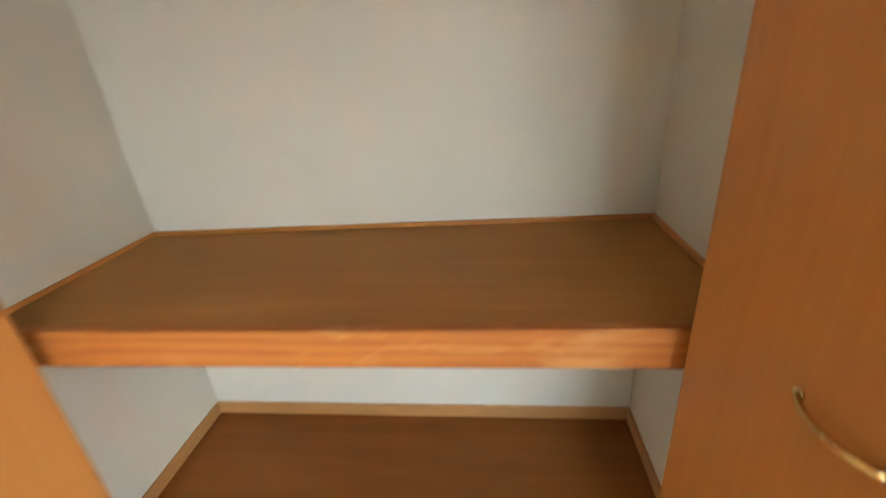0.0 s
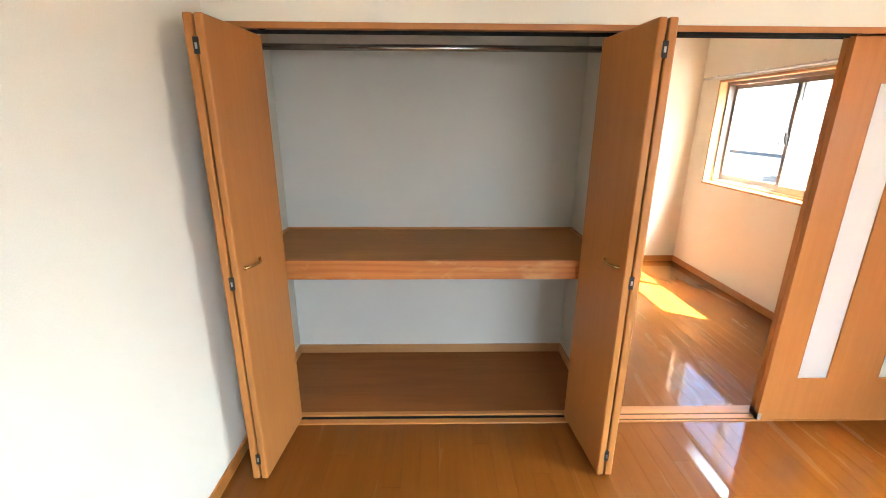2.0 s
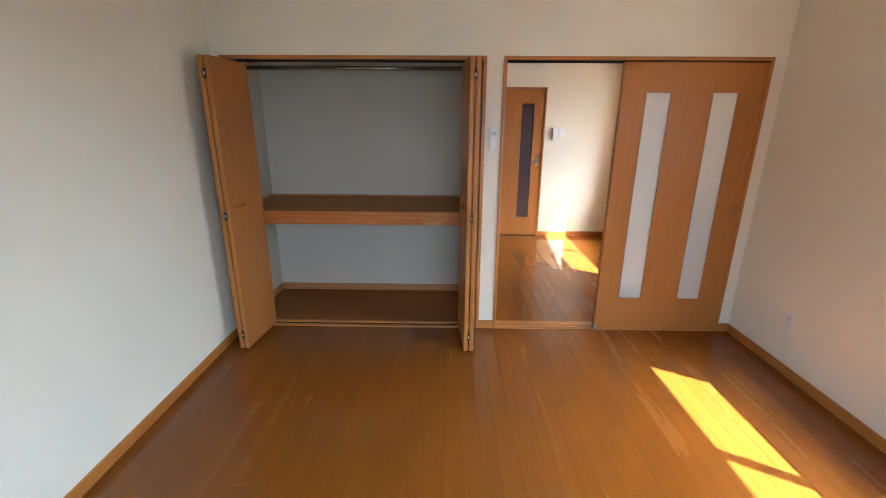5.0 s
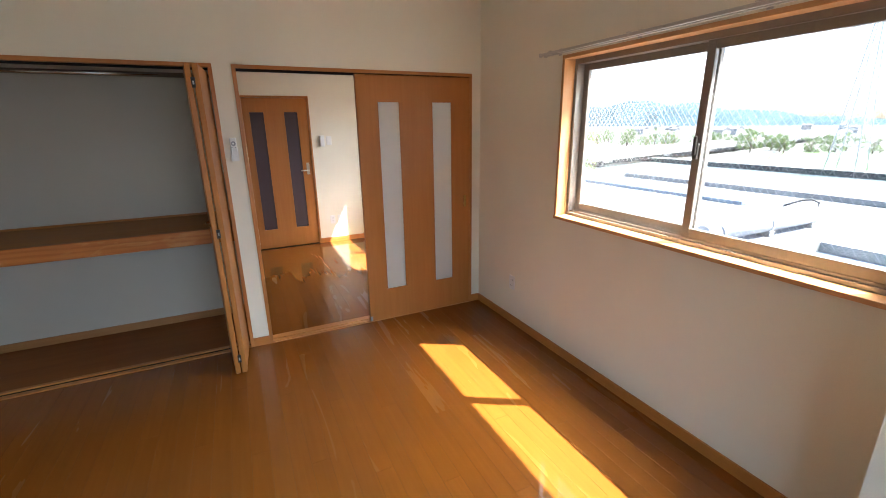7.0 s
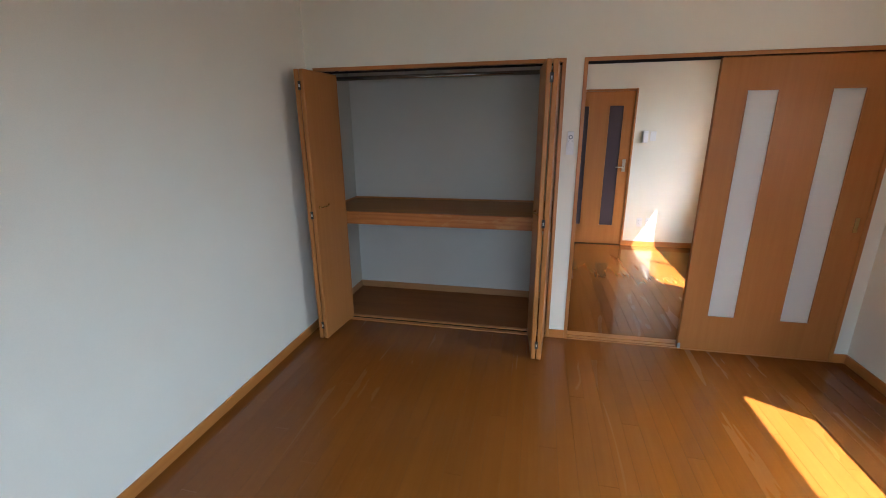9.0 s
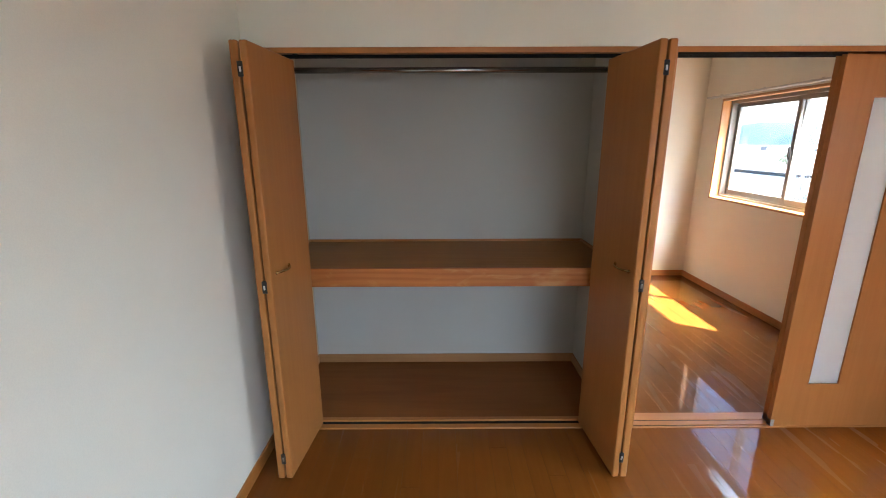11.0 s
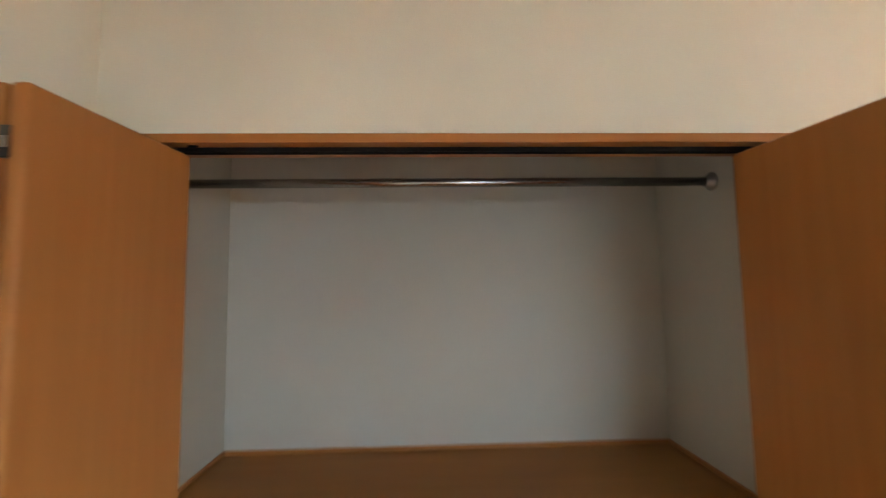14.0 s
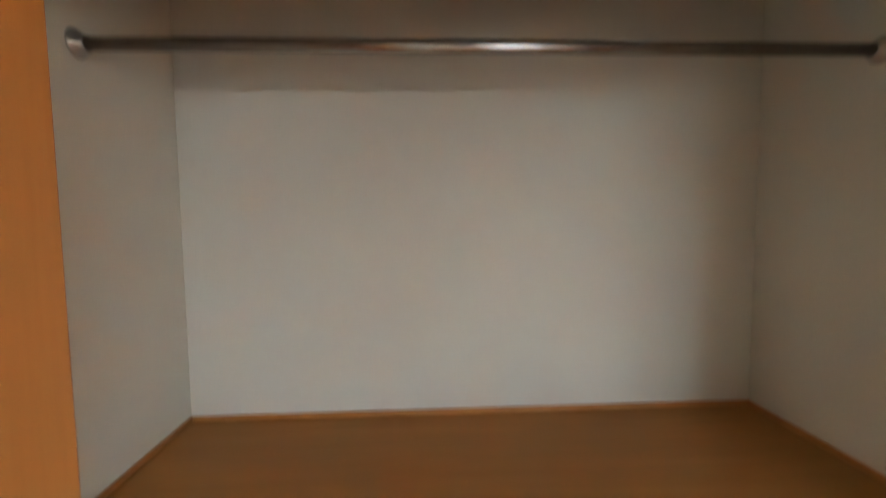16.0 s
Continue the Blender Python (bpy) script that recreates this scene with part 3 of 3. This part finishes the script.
# assumed balcony window behind the walk, never in view
bw = thing("window_3", ((BX0 + BX1) / 2, YB, 0), "assumed, unseen balcony window with tall sliding aluminium sashes", "window", kind="structure")
bm_ = (BX0 + BX1) / 2
part("outer_frame", join(box(BX0, BX0 + 0.04, YB - 0.12, YB, 0, BH), box(BX1 - 0.04, BX1, YB - 0.12, YB, 0, BH), box(BX0 + 0.04, BX1 - 0.04, YB - 0.12, YB, BH - 0.04, BH),
     box(BX0 + 0.04, BX1 - 0.04, YB - 0.12, YB, 0, 0.04)), M_SASH, bw)
for a, b, y in ((BX0 + 0.04, bm_ + 0.025, YB - 0.05), (bm_ - 0.025, BX1 - 0.04, YB - 0.09)):
    part("sash", join(box(a, a + 0.05, y, y + 0.03, 0.04, BH - 0.04), box(b - 0.05, b, y, y + 0.03, 0.04, BH - 0.04), box(a + 0.05, b - 0.05, y, y + 0.03, 0.04, 0.12),
         box(a + 0.05, b - 0.05, y, y + 0.03, BH - 0.09, BH - 0.04)), M_SASH, bw)
    g = part("pane", box(a + 0.05, b - 0.05, y + 0.012, y + 0.018, 0.12, BH - 0.09), M_GLASS, bw, "clear glass")
    g.visible_shadow = False
# unseen balcony, added; its roof slab keeps sun out of the south window
solid("balcony", join(box(0.0, 4.2, -5.5, YB - 0.12, -0.25, -0.1), box(0.0, 4.2, -5.5, -5.4, -0.1, 0.3), box(-0.3, 4.4, -5.7, YB - 0.12, 2.62, 2.78), box(-0.3, -0.15, -5.7, YB - 0.12, -0.25, 2.62), box(4.25, 4.4, -5.7, YB - 0.12, -0.25, 2.62)), plain("concrete", (0.45, 0.44, 0.42), 0.9, amount=0.2, grain=12),
      "unseen grey concrete balcony with slab and side walls, roof slab added against the sun", "balcony", kind="structure")
# ---- outside: neighbour's roof, river, levee, town and hills ----
GZ = -11.0
M_GROUND = plain("ground_soil", (0.10, 0.10, 0.09), 0.95, grain=0.05, amount=0.4)
M_CONC = plain("pale_concrete", (0.20, 0.20, 0.195), 0.9, grain=0.6, amount=0.25)
M_ROOF = plain("roof_sheet", (0.10, 0.108, 0.12), 0.75, grain=0.7, amount=0.18)
M_LEVEE = plain("levee_concrete", (0.055, 0.06, 0.065), 0.9, grain=0.3, amount=0.35)
M_WATER = plain("river_water", (0.085, 0.11, 0.11), 0.35, grain=0.1, amount=0.2)
M_GRASS = plain("bank_grass", (0.06, 0.105, 0.022), 0.95, grain=0.4, amount=0.4)
M_LEAF = plain("leaves", (0.07, 0.092, 0.04), 0.8, grain=3.0, amount=0.5)
lf = M_LEAF.node_tree
thin = node(lf, "ShaderNodeBsdfTranslucent", Color=(0.16, 0.24, 0.08, 1))
half = node(lf, "ShaderNodeMixShader", Fac=0.5)
lf.links.new(lf.nodes["Principled BSDF"].outputs[0], half.inputs[1])
lf.links.new(thin.outputs[0], half.inputs[2])
lf.links.new(half.outputs[0], lf.nodes["Material Output"].inputs["Surface"])
M_BARK = plain("bark", (0.12, 0.09, 0.06), 0.9, grain=9.0, amount=0.4)
# distance haze is mixed into this bluish base colour
M_HILL = plain("hazy_hill_woods", (0.052, 0.078, 0.09), 1.0, grain=0.02, amount=0.35, spec=0.0)
M_PYLON = plain("tower_steel", (0.42, 0.43, 0.45), 0.6, 0.2, grain=5.0, amount=0.1)
M_GALV = plain("galvanised_steel", (0.36, 0.37, 0.38), 0.55, 0.3, grain=5.0, amount=0.15)
M_RUBBER = plain("black_rubber", (0.02, 0.02, 0.02), 0.7)
M_PANEL = plain("blue_grey_glazing", (0.16, 0.20, 0.24), 0.3, grain=2.0, amount=0.2)
M_HOUSE = plain("house_render", (0.32, 0.31, 0.29), 0.9, grain=0.5, amount=0.2)
M_TILE = plain("roof_tiles", (0.11, 0.115, 0.125), 0.7, grain=1.0, amount=0.3)
M_PANE = plain("far_window", (0.18, 0.21, 0.24), 0.2, grain=1.0)

setting("ground", box(-600, 4200, -3800, 4200, GZ - 1.0, GZ), M_GROUND, "pale open ground reaching the horizon")
setting("water", box(58, 125.5, -500, 500, GZ + 0.004, GZ + 0.05), M_WATER, "wide pale river below the town")
levee = thing("levee", (126, 0, GZ), "dark concrete levee wall along the river", "levee", kind="structure")
for k in range(25):
    y = -220 + k * 20.0
    part("wall_section", box(125, 127.5, y, y + 19.9, GZ, -9.75, 0.06), M_LEVEE, levee)
part("coping", box(124.6, 128, -220, 280, -9.75, -9.55), M_CONC, levee, "pale concrete coping")
solid("grass_bank", box(128, 192, -220, 84, GZ, -9.8), M_GRASS, "bright green grass behind the levee", "grass", kind="stuff")


def ridge(name, x, y0, y1, peaks, label):
    """A line of wooded hills running along y, with rounded peaks (y, height, width)."""
    bm = bmesh.new()
    rows = []
    n = 110
    for i in range(n + 1):
        y = y0 + (y1 - y0) * i / n
        h = max([a * math.exp(-((y - c) / w) ** 2) for c, a, w in peaks]) + 5 * noise.fractal((y * 0.012, 0.3, x), 1.0, 2.0, 4) + 4
        row = []
        for j in range(10):
            u = j / 9
            d = noise.fractal((y * 0.01, u * 3, x * 0.01), 1.0, 2.0, 4) * 9 * math.sin(math.pi * u)
            row.append(bm.verts.new((x + 420 * (u - 0.5), y, GZ - 2 + (h - GZ) * math.sin(math.pi * u) ** 0.9 + d)))
        rows.append(row)
    for r0, r1 in zip(rows, rows[1:]):
        for j in range(9):
            bm.faces.new((r0[j], r1[j], r1[j + 1], r0[j + 1])).smooth = True
    bmesh.ops.recalc_face_normals(bm, faces=bm.faces[:])
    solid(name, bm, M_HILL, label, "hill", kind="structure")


ridge("backdrop_hills", 1300, 300, 3600, ((1130, 72, 190), (1380, 66, 180), (930, 56, 130), (760, 34, 120), (1750, 74, 300), (2300, 92, 420), (3000, 80, 400)), "low wooded hills, haze blue put into their colour")


def tree(name, x, y, h, seed, label):
    rnd = random.Random(seed)
    t = thing(name, (x, y, GZ), label, "tree", "riverside trees")
    limbs = [tube([(x, y, GZ), (x + 0.1, y, GZ + h * 0.35), (x, y + 0.15, GZ + h * 0.7)], [h * 0.03, h * 0.022, h * 0.008], 7)]
    for k in range(5):
        a = k * 1.26 + rnd.random()
        z = GZ + h * (0.35 + 0.07 * k)
        limbs.append(tube([(x, y, z), (x + math.cos(a) * h * 0.15, y + math.sin(a) * h * 0.15, z + h * 0.1), (x + math.cos(a) * h * 0.26, y + math.sin(a) * h * 0.26, z + h * 0.22)],
                          [h * 0.012, h * 0.008, h * 0.003], 5))
    part("trunk", join(*limbs), M_BARK, t)
    bm = bmesh.new()
    clumps = [(rnd.gauss(0, 0.24) * h, rnd.gauss(0, 0.24) * h, h * rnd.uniform(0.16, 0.92), h * rnd.uniform(0.08, 0.16)) for _ in range(30)]
    for cx, cy, cz, r in clumps:
        for _ in range(34):
            d = Vector((rnd.gauss(0, 1), rnd.gauss(0, 1), rnd.gauss(0, 1))).normalized() * r * rnd.uniform(0.6, 1.1)
            p = Vector((x + cx, y + cy, GZ + cz)) + d
            s = h * 0.04
            a = Vector((rnd.gauss(0, 1), rnd.gauss(0, 1), rnd.gauss(0, 1))).normalized()
            b = a.orthogonal().normalized()
            bm.faces.new([bm.verts.new(p + q) for q in (a * s, b * s * 0.6, -a * s, -b * s * 0.6)])
    part("crown", bm, M_LEAF, t)


rnd = random.Random(4)
for k in range(56):
    tree("tree", 188 + rnd.uniform(0, 40), 18 + k * 3.9 + rnd.uniform(-3, 3), rnd.uniform(6, 9.5), k, "leafy green tree behind the grass bank")


def palm(x, y, h, seed, label):
    """A palm with a bare trunk and drooping feathered fronds."""
    rnd = random.Random(seed)
    t = thing("palm_tree", (x, y, GZ), label, "tree")
    part("trunk", tube([(x, y, GZ), (x + 0.15, y, GZ + h * 0.5), (x + 0.1, y + 0.1, GZ + h)], [0.26, 0.2, 0.17], 9), M_BARK, t)
    for k in range(18):
        a, up, ln = k * 2.4 + rnd.random() * 0.4, rnd.uniform(0.05, 0.95), rnd.uniform(2.0, 2.7)
        out = Vector((math.cos(a), math.sin(a), 0))
        spine = [Vector((x + 0.1, y + 0.1, GZ + h)) + out * ln * u * (1 - 0.2 * up) + Vector((0, 0, ln * (up * 1.1 * u - 0.75 * u * u))) for u in (0, 0.2, 0.4, 0.6, 0.8, 1.0)]
        bm = tube(spine, [0.03, 0.026, 0.022, 0.017, 0.012, 0.006], 5)
        side = Vector((-out.y, out.x, 0))
        for i in range(5):
            for j in range(5):
                p = spine[i].lerp(spine[i + 1], j / 5)
                d = (spine[i + 1] - spine[i]).normalized()
                for s in (-1, 1):
                    tip = p + (side * s * 0.8 + d * 0.55 + Vector((0, 0, -0.25))) * (0.62 - 0.07 * i)
                    w = d * 0.028
                    bm.faces.new([bm.verts.new(q) for q in (p - w, p + w, tip)])
        part("frond", bm, M_LEAF, t)


palm(27.5, 24.2, 9.2, 91, "palm tree with feathered fronds beside the neighbouring yard")

# road bridge over the river
br = thing("road_bridge", (130, 102, GZ), "pale concrete road bridge on piers over the river", "bridge")
turn = Matrix.Translation((60, 86, 0)) @ Matrix.Rotation(math.atan2(11, 51), 4, "Z")
part("deck", box(-80, 280, -5, 5, -8.9, -7.7, 0.05, 1, turn), M_CONC, br)
for y in (-5, 4.8):
    part("parapet", box(-80, 280, y, y + 0.2, -7.7, -6.7, 0.0, 1, turn), M_CONC, br)
for k in range(10):
    part("pier", join(box(-70 + k * 36, -67 + k * 36, -3.4, 3.4, GZ - 0.2, -9.6, 0.1, 1, turn), box(-71 + k * 36, -66 + k * 36, -4.8, 4.8, -9.6, -8.9, 0.1, 1, turn)), M_CONC, br)
    # girders made deep and dark for the shade beneath the deck
    part("girder", box(-68 + k * 36, -34 + k * 36, -4, 4, -10.2, -8.9, 0.05, 1, turn), M_LEVEE, br, "dark girder, deepened to stand for shade under the deck")


def pylon(x, y, z, h, label):
    t = thing("transmission_tower", (x, y, z), label, "pylon", "transmission towers")
    w = lambda u: 2.5 * (1 - u) ** 1.25 + 0.45
    cor = lambda u, a, b: (x + a * w(u), y + b * w(u), z + h * u)
    for a, b in ((-1, -1), (1, -1), (1, 1), (-1, 1)):
        part("leg", tube([cor(u, a, b) for u in (0, 0.25, 0.5, 0.75, 1)], 0.12, 6), M_PYLON, t)
    bars = []
    n = 11
    for i in range(n):
        u0, u1 = i / n, (i + 1) / n
        for (a, b), (c, d) in (((-1, -1), (1, -1)), ((1, -1), (1, 1)), ((1, 1), (-1, 1)), ((-1, 1), (-1, -1))):
            bars += [tube([cor(u0, a, b), cor(u1, c, d)], 0.055, 4), tube([cor(u1, a, b), cor(u0, c, d)], 0.055, 4), tube([cor(u1, a, b), cor(u1, c, d)], 0.055, 4)]
    part("lattice", join(*bars), M_PYLON, t)
    for u, r in ((0.72, 7.0), (0.84, 6.0), (0.95, 5.0)):
        part("cross_arm", join(*[tube([(x, y + s * r, z + h * u), (x + e * 0.6, y, z + h * u + f)], 0.045, 4) for s in (-1, 1) for e in (-1, 1) for f in (0, 1.6)]), M_PYLON, t)


pylon(128, 46, GZ, 38, "pale steel lattice transmission tower by the river")
pylon(420, 165, GZ, 40, "pale steel lattice transmission tower far across the river")


def house(x, y, w, d, h, label):
    t = thing("house", (x, y, GZ), label, "house", "houses across the river")
    part("wall", box(x, x + w, y, y + d, GZ, GZ + h), M_HOUSE, t)
    bm = bmesh.new()
    e = 0.5
    vs = [bm.verts.new(p) for p in ((x - e, y - e, GZ + h), (x + w + e, y - e, GZ + h), (x + w + e, y + d + e, GZ + h), (x - e, y + d + e, GZ + h), (x + w / 2, y - e, GZ + h + w * 0.25), (x + w / 2, y + d + e, GZ + h + w * 0.25))]
    for f in ((0, 1, 4), (2, 3, 5), (1, 2, 5, 4), (3, 0, 4, 5), (3, 2, 1, 0)):
        bm.faces.new([vs[i] for i in f])
    part("roof", bm, M_TILE, t)
    n = max(2, int(d / 3))
    for s in range(int(h / 2.7)):
        for k in range(n):
            part("window", box(x - 0.05, x + 0.02, y + (k + 0.3) * d / n, y + (k + 0.75) * d / n, GZ + 1 + s * 2.7, GZ + 2.2 + s * 2.7), M_PANE, t)


rnd = random.Random(9)
for k in range(22):
    house(rnd.uniform(330, 700), 110 + k * 26 + rnd.uniform(-6, 6), rnd.uniform(7, 11), rnd.uniform(8, 16), rnd.choice((2.9, 5.6, 5.6)), "pale rendered house with a grey tiled roof")

# neighbouring flat roof just below the window
nb = thing("neighbour_building", (22, 6, GZ), "low pale building with a flat sheet-covered roof", "building")
part("wall", box(13, 29.5, -10, 21, GZ, -2.6), M_HOUSE, nb)
part("roof", box(12.8, 29.7, -10.2, 21.2, -2.6, -2.45), M_ROOF, nb, "pale sheet roof")
for x0, x1, y0, y1 in ((12.8, 29.7, -10.2, -9.9), (12.8, 29.7, 20.9, 21.2), (12.8, 13.1, -9.9, 20.9), (29.4, 29.7, -9.9, 20.9)):
    part("parapet", box(x0, x1, y0, y1, -2.45, -2.15, 0.03), M_CONC, nb)
for k in range(6):
    part("roof_seam", box(13.1, 29.4, -7 + k * 5.0, -6.85 + k * 5.0, -2.45, -2.42, 0.01), M_CONC, nb)
part("roof_light", join(box(14.2, 14.45, -1.6, 3.4, -2.45, -2.05), box(18.15, 18.4, -1.6, 3.4, -2.45, -2.05), box(14.45, 18.15, -1.6, -1.35, -2.45, -2.05), box(14.45, 18.15, 3.15, 3.4, -2.45, -2.05)), M_CONC, nb, "white rim of a roof light")
part("roof_light_pane", box(14.45, 18.15, -1.35, 3.15, -2.42, -2.36), M_PANEL, nb, "blue-grey glazing")
# raised blue-grey strip in place of the parapet's shadow line
part("parapet_shadow_strip", box(24.5, 25.6, 9.2, 20.0, -2.45, -2.25, 0.03), M_PANEL, nb, "blue-grey strip standing for the parapet's shadow")
duct = thing("roof_duct", (19, 5.35, -2.45), "large pale sheet-metal duct lying on the roof", "duct")
part("pipe", tube([(15.8, 5.4, -2.02), (19, 5.35, -2.02), (22.5, 5.3, -2.02)], 0.3, 16), M_GALV, duct)
for x in (16.4, 19.2, 22.0):
    part("collar", tube([(x, 5.35, -2.02), (x + 0.12, 5.35, -2.02)], 0.33, 16), M_GALV, duct)
    part("saddle", box(x - 0.1, x + 0.2, 5.05, 5.65, -2.45, -2.25, 0.02), M_CONC, duct)
part("cable", tube([(22.2, 6.3, -1.78), (22.4, 6.1, -1.66), (22.6, 5.85, -1.52), (22.75, 5.6, -1.47), (22.85, 5.38, -1.58), (22.8, 5.36, -1.85), (22.6, 5.42, -2.1), (22.45, 5.4, -2.25)], 0.045, 8), M_RUBBER, duct, "black looping cable")
up = thing("utility_pole", (30.5, 33.0, GZ), "grey concrete utility pole with a cross-arm", "utility pole")
part("pole", tube([(30.5, 33, GZ), (30.5, 33, -0.9)], [0.17, 0.11], 10), M_CONC, up)
part("cross_arm", box(29.6, 31.4, 29.43, 33.07, -1.6, -1.48), M_GALV, up)
fn = thing("mesh_fence", (36, 2, GZ), "low steel mesh fence beside the neighbouring yard", "fence")
for k in range(12):
    part("post", tube([(35.5, -8 + k * 2.6, GZ), (35.5, -8 + k * 2.6, -9.2)], 0.05, 6), M_GALV, fn)
part("top_rail", tube([(35.5, -8, -9.25), (35.5, 20.6, -9.25)], 0.04, 6), M_GALV, fn)
# ---- floor boards ----
def floor_boards(x0, x1, y0, y1, width, length, off):
    shared = {}
    n = math.ceil((x1 - x0) / width)
    for i in range(n):
        a, b = x0 + i * width, min(x1, x0 + (i + 1) * width)
        y = y0 - ((i * 0.37 + off) % 1.0) * length
        while y < y1:
            c, d = max(y, y0), min(y + length, y1)
            if d - c > 0.01 and b - a > 0.005:
                key = (round(b - a, 4), round(d - c, 4))
                if key not in shared:
                    bm = bmesh.new()
                    g = 0.0002
                    w, l = b - a, d - c
                    o = [bm.verts.new(p) for p in ((g, g, 0), (w - g, g, 0), (w - g, l - g, 0), (g, l - g, 0))]
                    t = [bm.verts.new(p) for p in ((g + 0.0003, g + 0.0003, 0.0012), (w - g - 0.0003, g + 0.0003, 0.0012), (w - g - 0.0003, l - g - 0.0003, 0.0012), (g + 0.0003, l - g - 0.0003, 0.0012))]
                    bm.faces.new(t)
                    for q in range(4):
                        bm.faces.new((o[q], o[(q + 1) % 4], t[(q + 1) % 4], t[q])).material_index = 1
                    me = bpy.data.meshes.new("board")
                    bm.to_mesh(me)
                    bm.free()
                    me.materials.append(M_FLOOR)
                    me.materials.append(M_JOINT)
                    shared[key] = me
                ob = new("board", shared[key])
                ob.parent = FLOOR
                ob.location = (a, c, -0.0012)
            y += length


floor_boards(XL, XR, YB, -0.012, 0.0909, 1.818, 0.0)
floor_boards(SX0, XR, WT + 0.004, YF, 0.0909, 1.818, 0.4)
floor_boards(-0.6, SX0, CB + 0.1, YF, 0.0909, 2.2, 0.2)
